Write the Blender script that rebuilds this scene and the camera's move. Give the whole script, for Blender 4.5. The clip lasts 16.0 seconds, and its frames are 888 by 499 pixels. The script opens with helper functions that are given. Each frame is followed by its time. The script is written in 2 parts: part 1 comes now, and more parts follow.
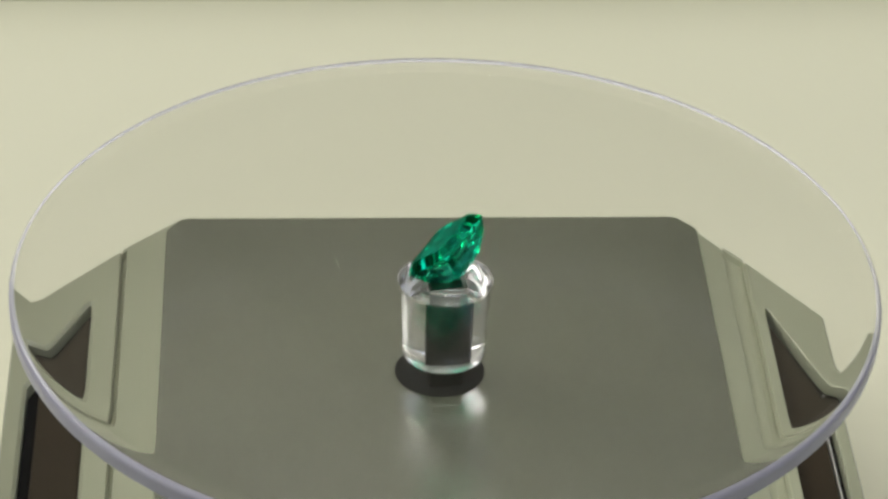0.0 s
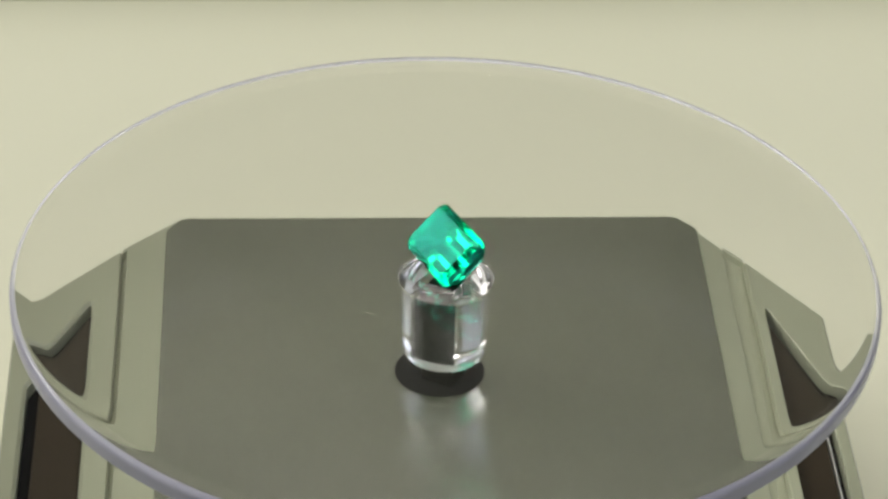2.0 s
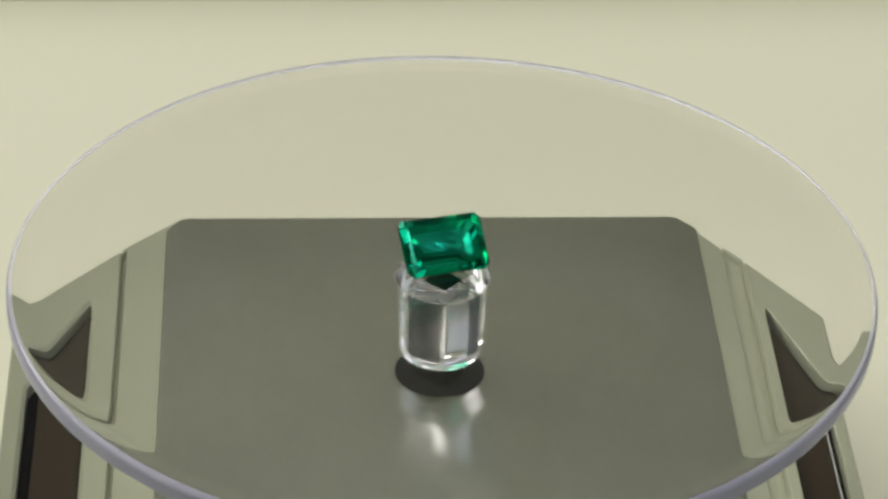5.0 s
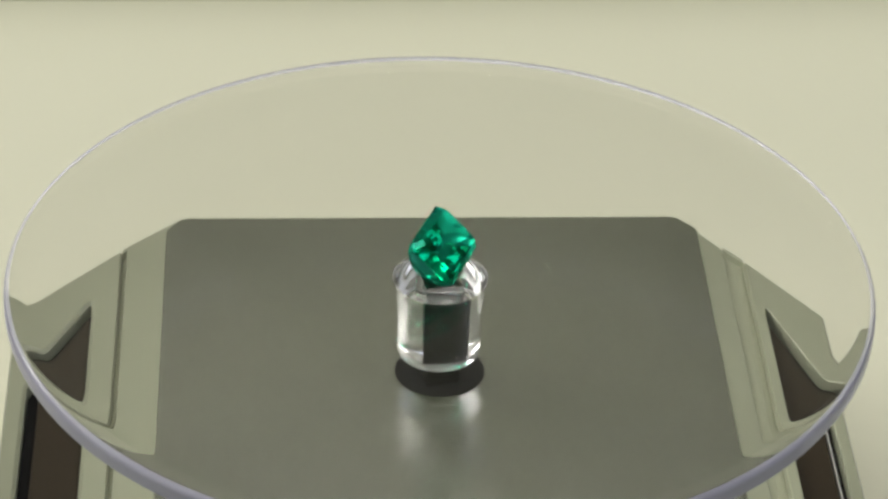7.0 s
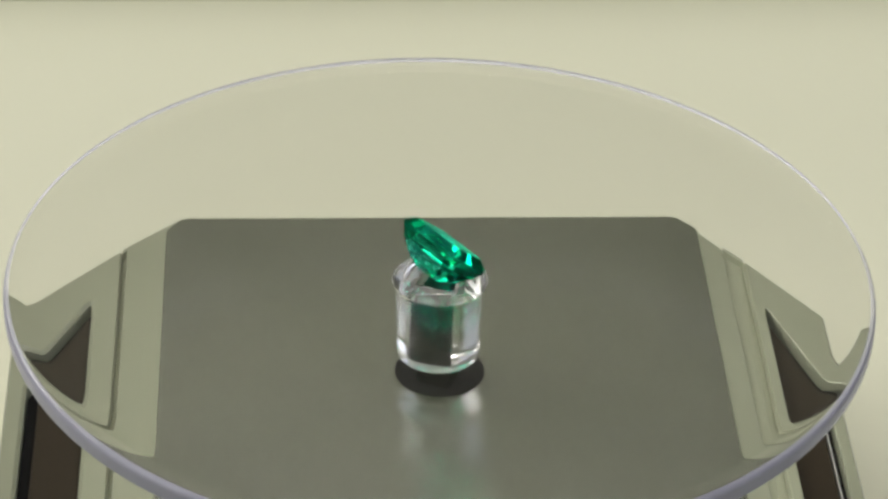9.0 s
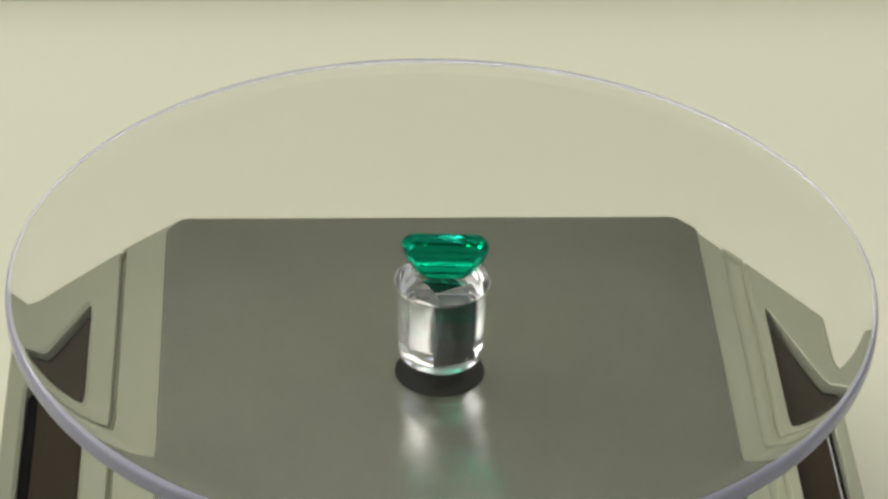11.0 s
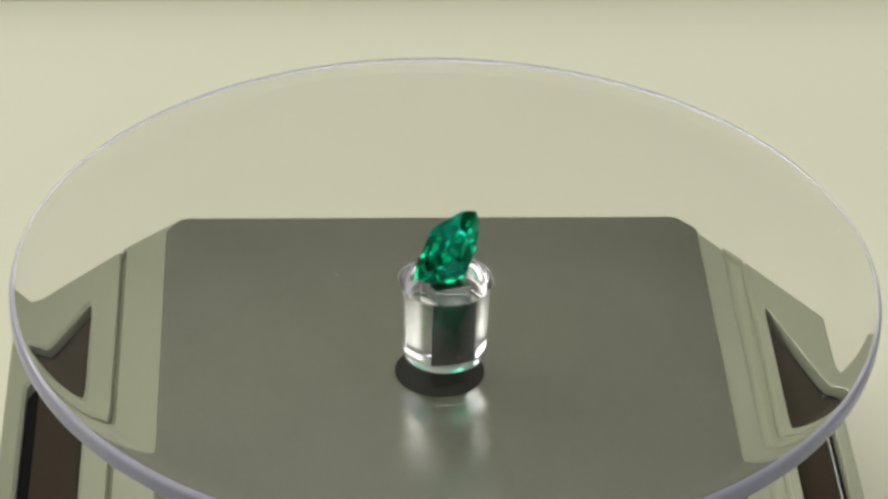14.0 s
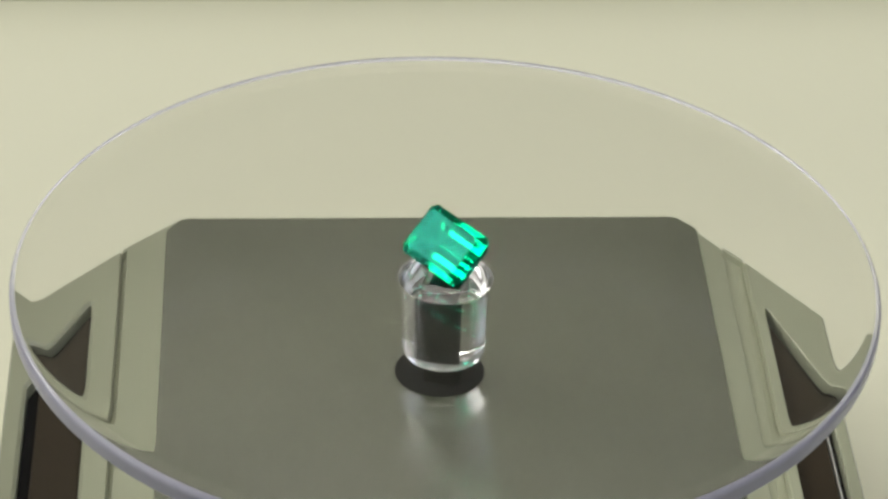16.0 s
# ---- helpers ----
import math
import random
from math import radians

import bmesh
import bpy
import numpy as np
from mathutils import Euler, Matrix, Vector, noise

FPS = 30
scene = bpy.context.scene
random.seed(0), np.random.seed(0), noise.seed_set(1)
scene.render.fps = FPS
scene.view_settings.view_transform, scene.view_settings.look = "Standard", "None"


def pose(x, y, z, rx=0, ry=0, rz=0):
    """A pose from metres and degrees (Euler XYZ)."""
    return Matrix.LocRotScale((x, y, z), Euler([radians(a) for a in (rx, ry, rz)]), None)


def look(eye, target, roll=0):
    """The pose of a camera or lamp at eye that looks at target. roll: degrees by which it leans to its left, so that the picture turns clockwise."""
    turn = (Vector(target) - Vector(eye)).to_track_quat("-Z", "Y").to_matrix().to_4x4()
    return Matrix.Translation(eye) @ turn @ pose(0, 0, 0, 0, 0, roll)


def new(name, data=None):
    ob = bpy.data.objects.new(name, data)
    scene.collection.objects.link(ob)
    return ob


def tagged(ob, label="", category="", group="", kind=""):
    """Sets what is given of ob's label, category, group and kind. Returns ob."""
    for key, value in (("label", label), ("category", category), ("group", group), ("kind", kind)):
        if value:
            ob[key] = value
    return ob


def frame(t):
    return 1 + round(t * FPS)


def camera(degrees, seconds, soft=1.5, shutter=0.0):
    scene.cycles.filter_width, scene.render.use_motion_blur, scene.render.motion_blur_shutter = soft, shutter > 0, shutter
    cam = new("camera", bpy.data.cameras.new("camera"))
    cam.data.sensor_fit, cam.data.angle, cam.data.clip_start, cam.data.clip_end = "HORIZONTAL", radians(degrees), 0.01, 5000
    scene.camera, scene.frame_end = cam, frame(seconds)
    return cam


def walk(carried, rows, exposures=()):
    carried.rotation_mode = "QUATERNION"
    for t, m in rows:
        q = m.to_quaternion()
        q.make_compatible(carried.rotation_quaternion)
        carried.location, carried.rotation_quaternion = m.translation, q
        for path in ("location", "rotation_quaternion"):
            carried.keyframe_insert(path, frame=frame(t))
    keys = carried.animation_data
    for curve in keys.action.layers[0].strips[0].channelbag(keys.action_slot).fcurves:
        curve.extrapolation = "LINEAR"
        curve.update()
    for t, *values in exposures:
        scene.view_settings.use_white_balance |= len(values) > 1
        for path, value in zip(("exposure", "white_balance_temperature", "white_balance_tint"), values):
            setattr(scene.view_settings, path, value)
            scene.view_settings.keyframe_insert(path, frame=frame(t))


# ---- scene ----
# A gem on a small solar turntable, on a cream table top. Lengths of the small things are in millimetres, turned into metres by MM.
MM = 0.001
TOP = 0.04370         # height of the clear disc's top over the table
DECK = 0.02555        # height of the base's deck plate over the table
TURN = 26.56          # degrees a second, anticlockwise seen from above

cam = camera(15.675, 16.0, soft=2.8)
EYE = (0.0, -0.34048, 0.27045)
AIM = (-0.00009, 0.0, 0.04674)
walk(cam, [(0, look(EYE, AIM, 1.632)), (16, look(EYE, AIM, 1.632))])

# ---- light ----
world = bpy.data.worlds.new("world")
scene.world = world
world.use_nodes = True
sky = world.node_tree.nodes.new("ShaderNodeTexSky")
sky.sky_type, sky.sun_disc = "NISHITA", False
sky.sun_elevation, sky.sun_rotation = radians(40), radians(200)
world.node_tree.links.new(sky.outputs[0], world.node_tree.nodes["Background"].inputs[0])
world.node_tree.nodes["Background"].inputs[1].default_value = 0.1
scene.view_settings.exposure = 0.03


def area(name, at, to, sx, sy, power, colour):
    lamp = bpy.data.lights.new(name, "AREA")
    lamp.shape, lamp.size, lamp.size_y, lamp.energy, lamp.color = "RECTANGLE", sx, sy, power, colour
    ob = new(name, lamp)
    ob.matrix_world = pose(0, 0, 0, 0, 0, 3.6) @ look(at, to)
    return ob


# an added overhead fill, warm daylight from the window in the west, cool daylight from the window in the east, an added
# cool fill behind the camera
# unseen lamp added overhead for fill and for highlights on the rim
area("overhead_fill", (0.0, -0.1, 1.62), (0.0, -0.1, 0), 0.7, 0.7, 10.8, (1.0, 0.97, 0.90))
area("window_glow_west", (-1.12, 0.4, 0.98), (0, 0.4, 0.98), 1.8, 0.7, 26.5, (1.0, 0.98, 0.92))
area("window_glow_east", (1.12, 0.2, 0.88), (0, 0.2, 0.88), 1.8, 0.55, 5.2, (0.84, 0.87, 1.0))
# unseen fill added to tint the near rim of the disc lavender
area("cool_fill_south", (0.0, -1.98, 0.36), (0.0, 0, 0.36), 1.5, 0.7, 4.0, (0.72, 0.78, 1.0))


# ---- materials ----
def material(name, colour, rough=0.5, metal=0.0, vary=0.06, size=60.0, bump=0.0, bump_size=800.0, rough_vary=0.0, **more):
    m = bpy.data.materials.new(name)
    m.use_nodes = True
    nt = m.node_tree
    b = nt.nodes["Principled BSDF"]
    b.inputs["Roughness"].default_value, b.inputs["Metallic"].default_value = rough, metal
    for key, value in more.items():
        b.inputs[key.replace("_", " ")].default_value = value
    co = nt.nodes.new("ShaderNodeTexCoord")
    big = nt.nodes.new("ShaderNodeTexNoise")
    big.inputs["Scale"].default_value, big.inputs["Detail"].default_value = size, 6
    nt.links.new(co.outputs["Object"], big.inputs["Vector"])
    ramp = nt.nodes.new("ShaderNodeMix")
    ramp.data_type = "RGBA"
    ramp.inputs["A"].default_value = (*[c * (1 - vary) for c in colour], 1)
    ramp.inputs["B"].default_value = (*[min(1, c * (1 + vary)) for c in colour], 1)
    nt.links.new(big.outputs["Fac"], ramp.inputs["Factor"])
    nt.links.new(ramp.outputs["Result"], b.inputs["Base Color"])
    fine = nt.nodes.new("ShaderNodeTexNoise")
    fine.inputs["Scale"].default_value, fine.inputs["Detail"].default_value = bump_size, 4
    nt.links.new(co.outputs["Object"], fine.inputs["Vector"])
    if rough_vary:
        span = nt.nodes.new("ShaderNodeMapRange")
        span.inputs["To Min"].default_value, span.inputs["To Max"].default_value = max(0, rough - rough_vary), rough + rough_vary
        nt.links.new(fine.outputs["Fac"], span.inputs["Value"])
        nt.links.new(span.outputs["Result"], b.inputs["Roughness"])
    if bump:
        bn = nt.nodes.new("ShaderNodeBump")
        bn.inputs["Strength"].default_value, bn.inputs["Distance"].default_value = bump, 0.0002
        nt.links.new(fine.outputs["Fac"], bn.inputs["Height"])
        nt.links.new(bn.outputs["Normal"], b.inputs["Normal"])
    return m


def glass(name, colour, ior=1.55, rough=0.0, bump=0.0, bump_size=300.0):
    m = bpy.data.materials.new(name)
    m.use_nodes = True
    nt = m.node_tree
    nt.nodes.remove(nt.nodes["Principled BSDF"])
    g = nt.nodes.new("ShaderNodeBsdfGlass")
    g.inputs["Color"].default_value = (*colour, 1)
    g.inputs["IOR"].default_value, g.inputs["Roughness"].default_value = ior, rough
    nt.links.new(g.outputs[0], nt.nodes["Material Output"].inputs[0])
    if bump:
        co = nt.nodes.new("ShaderNodeTexCoord")
        n = nt.nodes.new("ShaderNodeTexNoise")
        n.inputs["Scale"].default_value, n.inputs["Detail"].default_value = bump_size, 3
        bn = nt.nodes.new("ShaderNodeBump")
        bn.inputs["Strength"].default_value, bn.inputs["Distance"].default_value = bump, 0.0002
        nt.links.new(co.outputs["Object"], n.inputs["Vector"])
        nt.links.new(n.outputs["Fac"], bn.inputs["Height"])
        nt.links.new(bn.outputs["Normal"], g.inputs["Normal"])
    return m


def scattering(name, colour, share):
    """Acrylic with a diffuse share: part of the light is scattered both ways, the rest passes as through glass."""
    m = glass(name, (0.96, 0.96, 1.0), 1.49, rough=0.08)
    nt = m.node_tree
    clear = next(n for n in nt.nodes if n.bl_idname == "ShaderNodeBsdfGlass")
    back, through_it = nt.nodes.new("ShaderNodeBsdfDiffuse"), nt.nodes.new("ShaderNodeBsdfTranslucent")
    for n in (back, through_it):
        n.inputs["Color"].default_value = (*colour, 1)
    both, whole = nt.nodes.new("ShaderNodeMixShader"), nt.nodes.new("ShaderNodeMixShader")
    both.inputs[0].default_value, whole.inputs[0].default_value = 0.04, share
    nt.links.new(back.outputs[0], both.inputs[1])
    nt.links.new(through_it.outputs[0], both.inputs[2])
    nt.links.new(clear.outputs[0], whole.inputs[1])
    nt.links.new(both.outputs[0], whole.inputs[2])
    nt.links.new(whole.outputs[0], nt.nodes["Material Output"].inputs[0])
    return m


CREAM = material("cream_laminate", (0.53, 0.528, 0.405), 0.55, vary=0.03, size=6, bump=0.05, bump_size=900)
WALL = material("grey_green_paint", (0.140, 0.138, 0.112), 0.7, vary=0.03, size=3, bump=0.1, bump_size=200)
CEILING = material("ceiling_paint", (0.62, 0.61, 0.56), 0.8, vary=0.02, size=3)
FLOOR = material("floor_boards", (0.30, 0.22, 0.15), 0.5, vary=0.2, size=8)
DECKING = material("grey_metallic_deck", (0.056, 0.062, 0.040), 0.25, 0.0, vary=0.04, size=40, rough_vary=0.015, bump_size=120, IOR=3.2)
SILVER = material("silver_grey_plastic", (0.208, 0.217, 0.153), 0.35, 0.2, vary=0.03, size=60, bump=0.04, bump_size=4000)
BLACK = material("black_plastic", (0.006, 0.006, 0.006), 0.7, vary=0.2, size=300, Specular_IOR_Level=0.08)
SHAFT = material("matt_black_shaft", (0.004, 0.004, 0.004), 0.9, vary=0.2, size=300, Specular_IOR_Level=0.0)
CELL = material("brown_solar_cell", (0.016, 0.0115, 0.006), 0.4, vary=0.15, size=90, bump=0.03, bump_size=1500, Specular_IOR_Level=0.25)
CLEAR = glass("clear_acrylic", (0.995, 0.995, 0.99), 1.49)
MOULDED = glass("clear_moulded_acrylic", (0.985, 0.985, 0.98), 1.49, rough=0.03)
# pale colour on the clear foot, painted to whiten reflections inside the socket
WHITENED = scattering("whitened_acrylic_foot", (0.66, 0.65, 0.60), 0.15)
SCRATCH = material("pale_scratch", (0.36, 0.36, 0.31), 0.6, vary=0.1, size=2000)
# lavender diffuse colour stands in for cool light reflected by the polished rim
EDGE = scattering("acrylic_edge_painted_sheen", (0.60, 0.595, 0.73), 0.34)
GEM = glass("green_gem", (0.11, 0.81, 0.65), 1.58, rough=0.01, bump=0.05, bump_size=1300)
METAL = material("bright_contact_metal", (0.5, 0.5, 0.48), 0.4, 0.8, vary=0.05, size=200)
WOOD = material("table_leg_wood", (0.5, 0.47, 0.38), 0.5, vary=0.1, size=30)


# ---- builders ----
def part(name, bm, mat, parent=None, label="", smooth=False, scale=MM):
    """One mesh object of a bmesh that is drawn in millimetres."""
    me = bpy.data.meshes.new(name)
    bmesh.ops.scale(bm, vec=(scale,) * 3, verts=bm.verts)
    bmesh.ops.recalc_face_normals(bm, faces=bm.faces)
    for f in bm.faces:
        f.smooth = smooth
    bm.to_mesh(me)
    bm.free()
    for m in (mat if isinstance(mat, (list, tuple)) else [mat]):
        me.materials.append(m)
    if smooth:
        me.set_sharp_from_angle(angle=radians(35))
    ob = new(name, me)
    ob.parent = parent
    if label:
        tagged(ob, label)
    return ob


def thing(name, at, label, category, group="", kind=""):
    ob = new(name)
    ob.matrix_world = at
    return tagged(ob, label, category, group, kind)


def box(x0, x1, y0, y1, z0, z1, bevel=0.0):
    bm = bmesh.new()
    bmesh.ops.create_cube(bm, size=1)
    for v in bm.verts:
        v.co = Vector((x0 if v.co.x < 0 else x1, y0 if v.co.y < 0 else y1, z0 if v.co.z < 0 else z1))
    if bevel:
        bmesh.ops.bevel(bm, geom=bm.edges[:], offset=bevel, segments=2, affect="EDGES", profile=0.5)
    return bm


def rounded(points, radius, steps=6):
    """The outline with its corners rounded."""
    out, n = [], len(points)
    for i in range(n):
        p, a, b = (Vector(points[j % n]) for j in (i, i - 1, i + 1))
        u, v = (a - p).normalized(), (b - p).normalized()
        half = math.acos(max(-1, min(1, u.dot(v)))) / 2
        d = min(radius / math.tan(half), (a - p).length * 0.45, (b - p).length * 0.45)
        for k in range(steps + 1):
            s = k / steps
            out.append((p + u * d) * (1 - s) ** 2 + p * 2 * s * (1 - s) + (p + v * d) * s ** 2)
    return out


def inset(outline, d):
    """The outline moved inwards by d (for outlines that run anticlockwise)."""
    out, n = [], len(outline)
    for i in range(n):
        t = outline[(i + 1) % n] - outline[i - 1]
        out.append(outline[i] + Vector((-t.y, t.x)).normalized() * d)
    return out


def stack(loops, caps=(True, True), closed=False):
    """Skin over loops of (x, y, z) points that all have the same count."""
    bm = bmesh.new()
    rows = [[bm.verts.new(p) for p in loop] for loop in loops]
    n = len(rows[0])
    pairs = list(zip(rows, rows[1:])) + ([(rows[-1], rows[0])] if closed else [])
    for a, b in pairs:
        for i in range(n):
            bm.faces.new((a[i], a[(i + 1) % n], b[(i + 1) % n], b[i]))
    if not closed:
        if caps[0]:
            bm.faces.new(rows[0])
        if caps[1]:
            bm.faces.new(rows[-1][::-1])
    return bm


def ring(radius, z, n=128):
    return [(radius * math.cos(2 * math.pi * i / n), radius * math.sin(2 * math.pi * i / n), z) for i in range(n)]


def square(side, z, n=128):
    out = []
    for i in range(n):
        a = 2 * math.pi * i / n
        c, s = math.cos(a), math.sin(a)
        k = side / 2 / max(abs(c), abs(s))
        out.append((k * c, k * s, z))
    return out


def lift(outline, z):
    return [(p[0], p[1], z) for p in outline]


def slab(outline, z0, z1, edge=0.4, steps=3):
    """A plate with a rounded upper edge."""
    loops = [lift(outline, z0), lift(outline, z1 - edge)]
    for k in range(1, steps + 1):
        a = math.pi / 2 * k / steps
        loops.append(lift(inset(outline, edge * (1 - math.cos(a))), z1 - edge + edge * math.sin(a)))
    return stack(loops)


# ---- the room ----
ROOM = 3.6            # degrees by which the room is turned against the camera's line


def pierced(axis, at, thick, lo, hi, z0, z1, o0, o1, oz0, oz1):
    """A wall of boxes round one opening, along x or y."""
    bm = bmesh.new()
    for a, b, c, d in ((lo, o0, z0, z1), (o1, hi, z0, z1), (o0, o1, z0, oz0), (o0, o1, oz1, z1)):
        piece = box(a, b, at, at + thick, c, d) if axis == "x" else box(at, at + thick, a, b, c, d)
        me = bpy.data.meshes.new("piece")
        piece.to_mesh(me)
        piece.free()
        bm.from_mesh(me)
        bpy.data.meshes.remove(me)
    return bm


# an unseen shell, added to enclose the light and give the gloss reflections
def room():
    turn = pose(0, 0, 0, 0, 0, ROOM)
    for name, bm, mat, label in (
            ("floor", box(-1.3, 1.3, -2.1, 1.7, -0.85, -0.75), FLOOR, "unseen brown board floor of the room"),
            ("ceiling", box(-1.3, 1.3, -2.1, 1.7, 1.65, 1.75), CEILING, "unseen off-white ceiling that closes the room"),
            ("wall_north", box(-1.3, 1.3, 1.6, 1.7, -0.75, 1.65), WALL, "unseen grey-green painted wall behind the table"),
            ("wall_south", pierced("x", -2.1, 0.1, -1.3, 1.3, -0.75, 1.65, -0.78, 0.78, 0.0, 0.72), WALL, "unseen grey-green painted wall with an opening for a lamp"),
            ("wall_east", pierced("y", 1.15, 0.1, -2.0, 1.6, -0.75, 1.65, -0.73, 1.13, 0.58, 1.18), WALL, "unseen grey-green painted wall with an opening for a lamp"),
            ("wall_west", pierced("y", -1.25, 0.1, -2.0, 1.6, -0.75, 1.65, -0.53, 1.33, 0.6, 1.36), WALL, "unseen grey-green painted wall with an opening for a lamp")):
        ob = tagged(part(name, bm, mat, scale=1.0), label, "structure", kind="structure")
        ob.matrix_world = turn


LEDGE = 0.1527


def table():
    t = thing("table", pose(0, 0, 0, 0, 0, ROOM), "cream laminate table with a low raised lip along its back", "table")
    part("tabletop", box(-0.7, 0.7, -0.7, LEDGE - 0.0005, -0.03, 0.0, 0.003), CREAM, t, scale=1.0)
    part("back_lip", box(-0.7, 0.7, LEDGE, LEDGE + 0.02, -0.03, 0.020, 0.003), CREAM, t, scale=1.0)
    for x in (-0.64, 0.64):
        for y in (-0.64, 0.10):
            part("leg", box(x - 0.025, x + 0.025, y - 0.025, y + 0.025, -0.75, -0.03, 0.003), WOOD, t, scale=1.0)


room()
table()

# ---- the turntable's base ----
BASE_YAW = 3.448
REAR, FRONT = 37.9, -65.0
MID = (REAR + FRONT) / 2
# the two sides differ a little: groove, its width, solar panel and outer edge, from the axis outwards
SIDES = {-1: dict(groove=41.7, gap=0.6, inner=45.9, outer=53.75, edge=56.4, corner=16.6, rear=18.6, turn=(51.6, 7.0), end=2.0, bevel=0.5, strip=1.55),
         1: dict(groove=40.2, gap=2.4, inner=44.2, outer=50.4, edge=52.2, corner=14.6, rear=16.6, turn=(48.9, 3.0), end=-1.0, bevel=0.1, strip=1.1)}


def both_ends(points):
    """An outline on the positive x side from the points of its rear half, closed by their mirror about MID; anticlockwise."""
    return [Vector((x, 2 * MID - y)) for x, y in points] + [Vector(p) for p in reversed(points)]


def base():
    b = thing("solar_turntable", pose(0, 0, 0, 0, 0, BASE_YAW), "silver-grey solar display turntable with a dark deck, on a cream table", "turntable")
    d = DECK / MM

    def wing(x):
        """Height of the slightly sloping side at x."""
        return d - 0.05 - max(0.0, abs(x) - 42.0) * 0.1

    def sided(points, s, radius):
        line = rounded(both_ends(points), radius)
        return [Vector((s * p.x, p.y)) for p in (line if s > 0 else line[::-1])]

    def sloped(line, dz):
        return [(p.x, p.y, wing(p.x) + dz) for p in line]

    def cut(x, side):
        """How far back the cut corner lets a thing at x reach."""
        return REAR + (side["corner"] - REAR) * (x - 34.4) / (side["edge"] - 34.4)

    L, R = SIDES[-1], SIDES[1]
    half = [(34.4, REAR), (R["edge"], R["corner"])]
    other = [(-34.4, REAR), (-L["edge"], L["corner"])]
    corners = [(x, 2 * MID - y) for x, y in half] + half[::-1] + other + [(x, 2 * MID - y) for x, y in other[::-1]]
    outline = rounded([Vector(p) for p in corners], 2.0)
    core = [Vector((p.x * 0.985, MID + (p.y - MID) * 0.985)) for p in outline]
    part("body", stack([lift(core, 0.0), lift(outline, 1.0), sloped(outline, -1.2), sloped(inset(outline, 0.8), -3.4)]), SILVER, b, smooth=True)
    rear = cut(36.8, R)
    deck = rounded([Vector(p) for p in ((-36.5, 2 * MID - rear), (-34.4, FRONT), (34.4, FRONT), (37.1, 2 * MID - rear), (37.1, rear), (34.4, REAR), (-34.4, REAR), (-36.5, rear))], 2.0)
    part("deck", slab(deck, d - 4.0, d, 0.1), DECKING, b, "dark grey glossy metallic deck plate", smooth=True)
    for s, side in SIDES.items():
        w, e = 35.0, side["groove"]
        strip = sided([(w, cut(w, side)), (e, cut(e, side))], s, 0.3)
        fall = 0.0 if s < 0 else 0.15
        part("side_ledge", stack([lift(strip, d - 4.0)] + [[(p.x, p.y, d - 0.06 - dz - max(0.0, abs(p.x) - 36.5) * fall) for p in inset(strip, i)] for i, dz in ((0, 0.12), (0.04, 0.03), (0.12, 0))]), SILVER, b, smooth=True)
        part("groove", slab(sided([(e + 0.03, cut(e, side) - 0.1), (e + side["gap"] - 0.03, cut(e + side["gap"], side) - 0.1)], s, 0.1), d - 4.0, d - 1.1, 0.1), SILVER, b, smooth=True)
        g0, g1, y0, y1 = e + 0.02, e + side["gap"] - 0.02, cut(e, side), cut(e + side["gap"], side)
        stop = [Vector((s * x, y)) for x, y in ((g0, y0 - 1.0), (g1, y1 - 1.0), (g1, y1 - 0.05), (g0, y0 - 0.05))][::s]
        part("groove_end", slab(stop, d - 4.0, d - 0.1, 0.08), SILVER, b, smooth=True)
        e += side["gap"]
        x1 = side["edge"] - 0.05
        o = sided([(e, cut(e, side) - 0.05), ((e + x1) / 2, cut((e + x1) / 2, side) - 0.05), (x1, side["corner"] - 0.05)], s, 0.4)
        tx, ty = side["turn"]
        i = sided([(side["inner"], side["rear"]), (tx, ty), (side["outer"], side["end"])], s, 0.35)
        part("panel_frame", stack([sloped(i, -3.0), sloped(o, -3.0), sloped(o, -0.4), sloped(inset(o, 0.25), 0), sloped(inset(i, -side["bevel"]), 0), sloped(i, -0.8 * side["bevel"])], closed=True), SILVER, b, smooth=True)
        c = inset(i, 0.08)
        part("panel_tray", stack([sloped(c, -2.95), sloped(c, -2.1)]), BLACK, b, "black recessed panel tray")
        cell = sided([(side["inner"] + 0.15, side["rear"] - 1.6), (tx - 0.7, ty - 0.9), (side["outer"] - side["strip"], side["end"])], s, 0.4)
        panel = part("solar_panel", stack([sloped(cell, -2.08), sloped(cell, -1.5), sloped(inset(cell, 0.15), -1.35)]), CELL, b, "brown glossy solar panel")
        if s < 0:
            continue
        wire = sided([(side["outer"] - 0.95, side["end"] - 0.3), (side["outer"] - 0.7, side["end"] - 0.3)], s, 0.05)
        part("contact_strip", stack([sloped(wire, -2.08), sloped(wire, -1.4)]), METAL, panel, "thin bright metal contact strip")
    hub = stack([ring(5.85, d + 0.02), ring(5.85, d + 0.06), ring(5.75, d + 0.08)])
    collar = stack([ring(r, d + h) for r, h in ((5.9, 0.02), (6.0, 0.04), (6.3, 0.07), (6.6, 0.08), (6.9, 0.08), (7.3, 0.06), (7.7, 0.04), (7.8, 0.02))], closed=True)
    for bm in (hub, collar):
        bmesh.ops.translate(bm, vec=(-0.15, 1.15, 0), verts=bm.verts)
    part("hub", hub, BLACK, b, "black plastic hub", smooth=True)
    part("hub_ring", collar, DECKING, b, smooth=True)
    return b


turntable = base()


# ---- the clear disc ----
THICK = 2.9
RIM = 55.1            # radius of the disc
LIP = 52.25           # where its top begins to fall off
JOIN = 6.12           # radius at which the socket meets the plate
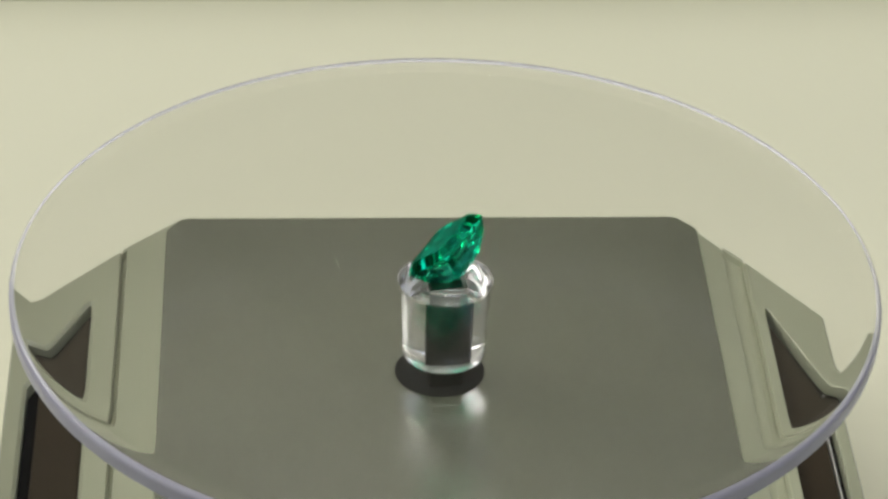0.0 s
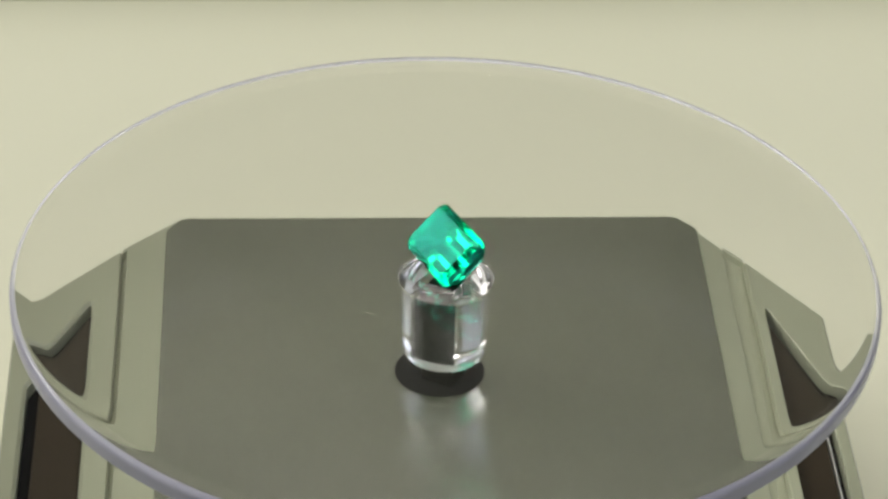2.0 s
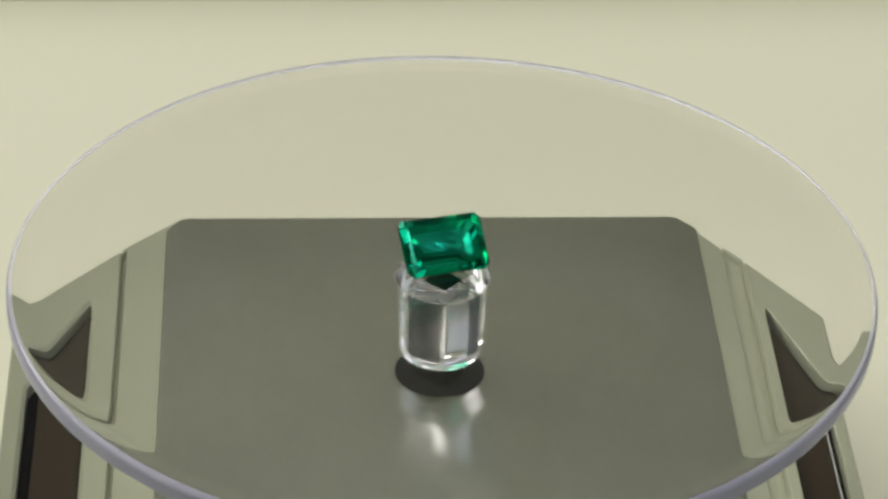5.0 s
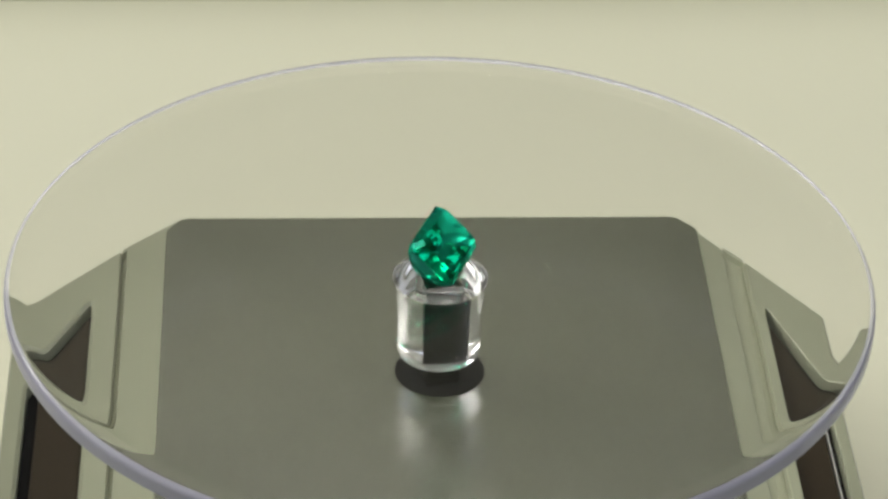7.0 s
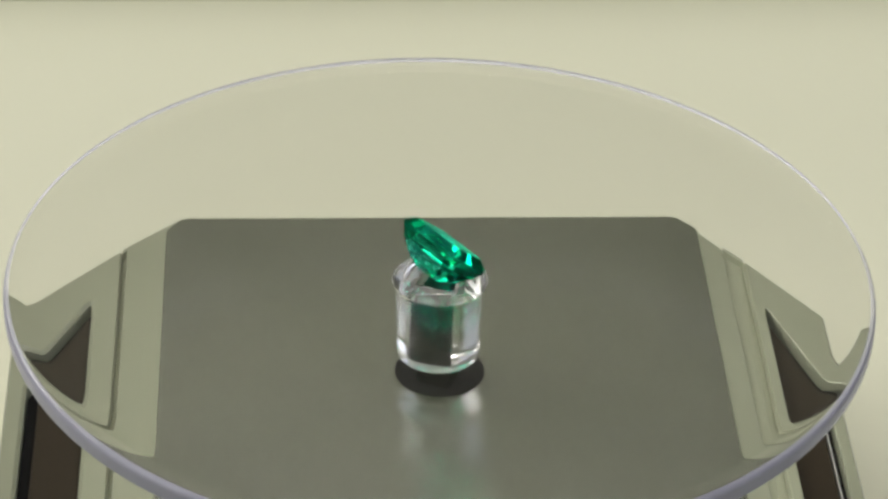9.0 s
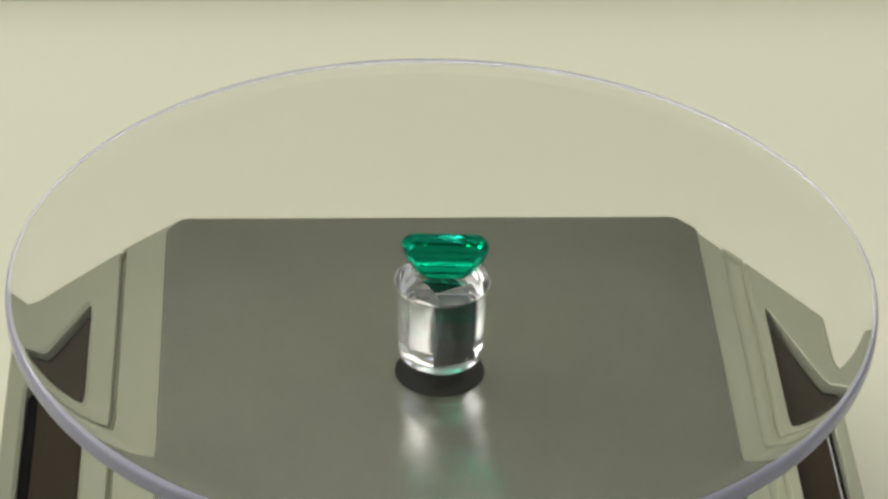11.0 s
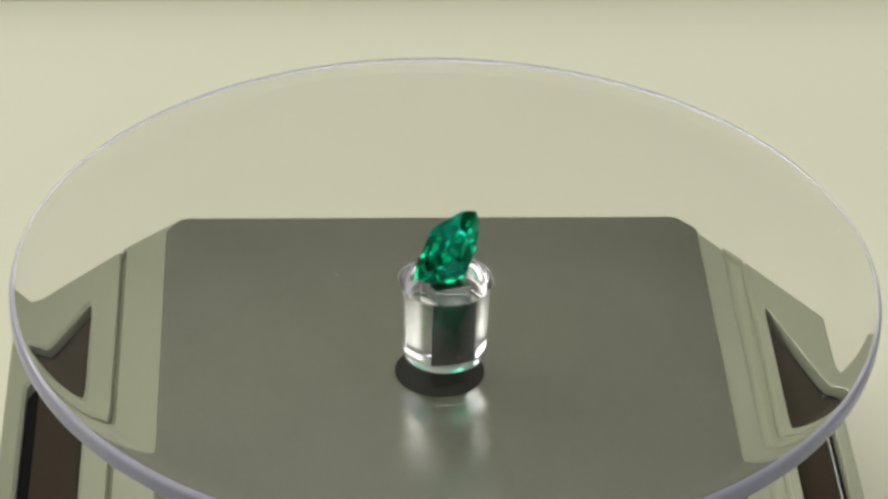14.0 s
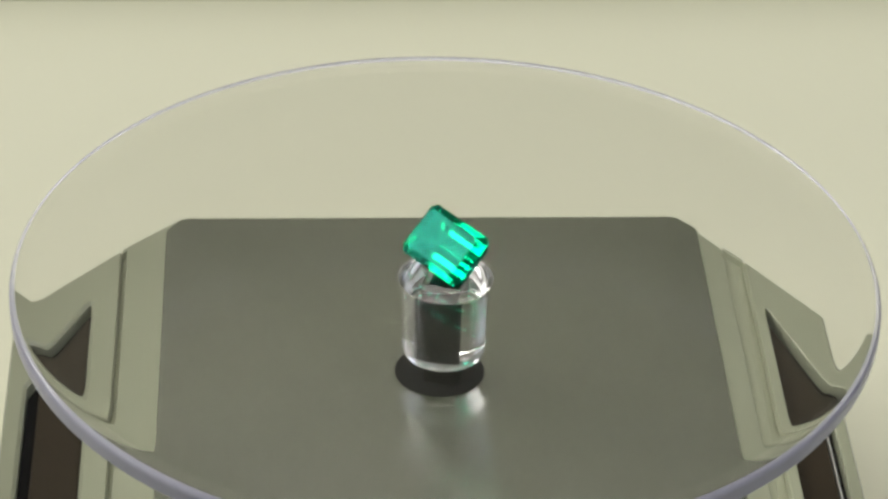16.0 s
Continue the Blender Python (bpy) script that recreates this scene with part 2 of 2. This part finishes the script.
HOLE = -2.7           # top of the square hole
OFF = 0.4             # the disc sits a little off its axis


def disc():
    d = thing("turntable_disc", pose(0, 0, TOP), "clear acrylic turntable disc with a polished edge", "disc")
    # the flat top falls off in a broad lip before the rounded rim
    loops = [ring(2, 0), ring(51.0, 0)]
    for k in range(9):
        a = radians(22) * k / 8
        loops.append(ring(LIP + 6.4 * math.sin(a), -6.4 * (1 - math.cos(a))))
    r, z = LIP + 6.4 * math.sin(radians(22)), -6.4 * (1 - math.cos(radians(22)))
    e = (RIM - r) / (1 - math.sin(radians(22)))
    for k in range(1, 8):
        a = radians(22 + 68 * k / 7)
        loops.append(ring(r + e * (math.sin(a) - math.sin(radians(22))), z - e * (math.cos(radians(22)) - math.cos(a))))
    for k in range(5, -1, -1):
        a = math.pi / 2 * k / 5
        loops.append(ring(RIM - 0.5 + 0.5 * math.sin(a), -THICK + 0.5 * (1 - math.cos(a))))
    loops += [ring(51.0, -THICK), ring(JOIN, -THICK)]
    bm = stack(loops, caps=(True, False))
    bmesh.ops.translate(bm, vec=(-OFF, 0, 0), verts=bm.verts)
    plate = part("plate", bm, [CLEAR, EDGE], d, smooth=True)
    for f in plate.data.polygons:
        r = math.hypot(f.center.x + OFF * MM, f.center.y)
        f.material_index = 1 if r > 0.0542 else 0
    plate.visible_shadow = False
    z1 = -14.1
    # the socket grows out of the plate's underside: a square hole inside, a slightly tapering wall and a rounded foot outside
    loops = [square(4.9, HOLE), square(4.9, z1 + 0.42), ring(3.75, z1 + 0.38), ring(4.1, z1 + 0.15), ring(4.5, z1 + 0.03), ring(4.85, z1), ring(5.1, z1 + 0.07), ring(5.28, z1 + 0.22), ring(5.39, z1 + 0.44), ring(5.43, z1 + 0.75),
             ring(5.46, -11), ring(5.56, -8), ring(5.66, -6), ring(5.76, -4.5), ring(5.82, -3.8), ring(5.87, -THICK - 0.5), ring(5.94, -THICK - 0.25), ring(6.03, -THICK - 0.08), ring(JOIN, -THICK)]
    bm = stack(loops, caps=(True, False))
    bmesh.ops.rotate(bm, verts=bm.verts, matrix=Matrix.Rotation(radians(SOCKET), 3, "Z"))
    bmesh.ops.translate(bm, vec=(-OFF, 0, 0), verts=bm.verts)
    socket = part("socket", bm, [MOULDED, WHITENED], d, "clear acrylic socket with a square hole", smooth=True)
    # the inner foot takes the painted whitening
    for f in socket.data.polygons:
        f.material_index = 1 if f.center.z < (z1 + 0.41) * MM and math.hypot(f.center.x + OFF * MM, f.center.y) < 0.0049 else 0
    socket.visible_shadow = False
    for (x0, y0), (x1, y1), wide in (((10.4, 7.8), (13.0, 5.4), 0.05), ((33.6, 12.4), (31.4, 13.0), 0.05), ((38.5, -21.0), (37.2, -20.2), 0.04)):
        along = Vector((x1 - x0, y1 - y0))
        side = Vector((-along.y, along.x)).normalized() * wide
        mid = Vector(((x0 + x1) / 2, (y0 + y1) / 2)) + side * 2
        line = [Vector((x0, y0)), mid - side * 0.5, Vector((x1, y1)), mid + side * 0.5]
        part("scratch", stack([lift(line, 0.004), lift(line, 0.012)]), SCRATCH, d, "fine pale scratch")
    return d


# a corner of the square hole faces the eye at 8.08 s; the disc's own turn is 0 at 8 s
SOCKET = (-90 - 45 - TURN * (8.08 - 8.0)) % 90
platter = disc()


def shaft():
    """The square drive shaft stands in the middle of the socket's hole."""
    bm = stack([square(4.3, DECK / MM + 0.1, 64), square(4.3, TOP / MM - 3.8, 64), square(3.9, TOP / MM - 3.5, 64)])
    bmesh.ops.rotate(bm, verts=bm.verts, matrix=Matrix.Rotation(radians(SOCKET), 3, "Z"))
    bmesh.ops.translate(bm, vec=(-OFF, 0, 0), verts=bm.verts)
    return part("spindle", bm, SHAFT, turntable, "black square drive shaft")


spindle = shaft()


# ---- the gem ----
LEAN = 40.6
ROLL = -2.35
FACING = 4.207         # the gem's table faces the eye at this time


def gem():
    def octagon(x, y, c, z):
        return [(x, -y + c, z), (x, y - c, z), (x - c, y, z), (-x + c, y, z), (-x, y - c, z), (-x, -y + c, z), (-x + c, -y, z), (x - c, -y, z)]

    # keel, three pavilion steps, girdle, three crown steps and the table
    rows = [(2.1, 0.24, 0.1, -4.22), (3.2, 1.4, 0.4, -3.55), (3.95, 2.2, 0.5, -2.75), (4.76, 3.0, 0.58, -1.75),
            (5.47, 3.73, 0.72, -0.22), (5.49, 3.75, 0.72, 0.0), (5.12, 3.4, 0.66, 0.5), (4.8, 3.1, 0.6, 0.82), (4.46, 2.84, 0.55, 1.11)]
    lean = Matrix.Rotation(radians(LEAN), 3, "X") @ Matrix.Rotation(radians(ROLL), 3, "Z")
    loops = [[lean @ Vector(p) for p in octagon(*row)] for row in rows]
    points = [p for loop in loops for p in loop]
    low = min(p.z for p in points)
    mid = sum(p.y for p in points) / len(points)
    shift = Vector((-0.08, GEM_Y - mid, -low + 0.01))
    loops = [[p + shift for p in loop] for loop in loops]
    g = thing("gemstone", pose(0, 0, TOP), "green emerald-cut gemstone leaning on its pavilion on a clear disc", "gemstone")
    part("pavilion", stack(loops[:6], caps=(True, False)), GEM, g, "stepped green pavilion tapering to a keel")
    part("crown", stack(loops[5:], caps=(False, True)), GEM, g, "stepped green crown with a flat table")
    return g


GEM_Y = 0.82
stone = gem()


# ---- what moves ----
def motions():
    times = [i * 0.5 for i in range(33)]
    walk(platter, [(t, pose(-0.0001, 0, TOP, 0, 0, TURN * (t - 8.0))) for t in times])
    walk(stone, [(t, pose(0, 0, TOP, 0, 0, TURN * (t - FACING))) for t in times])
    walk(spindle, [(t, pose(0, 0, 0, 0, 0, TURN * (t - 8.0) - BASE_YAW)) for t in times])


motions()
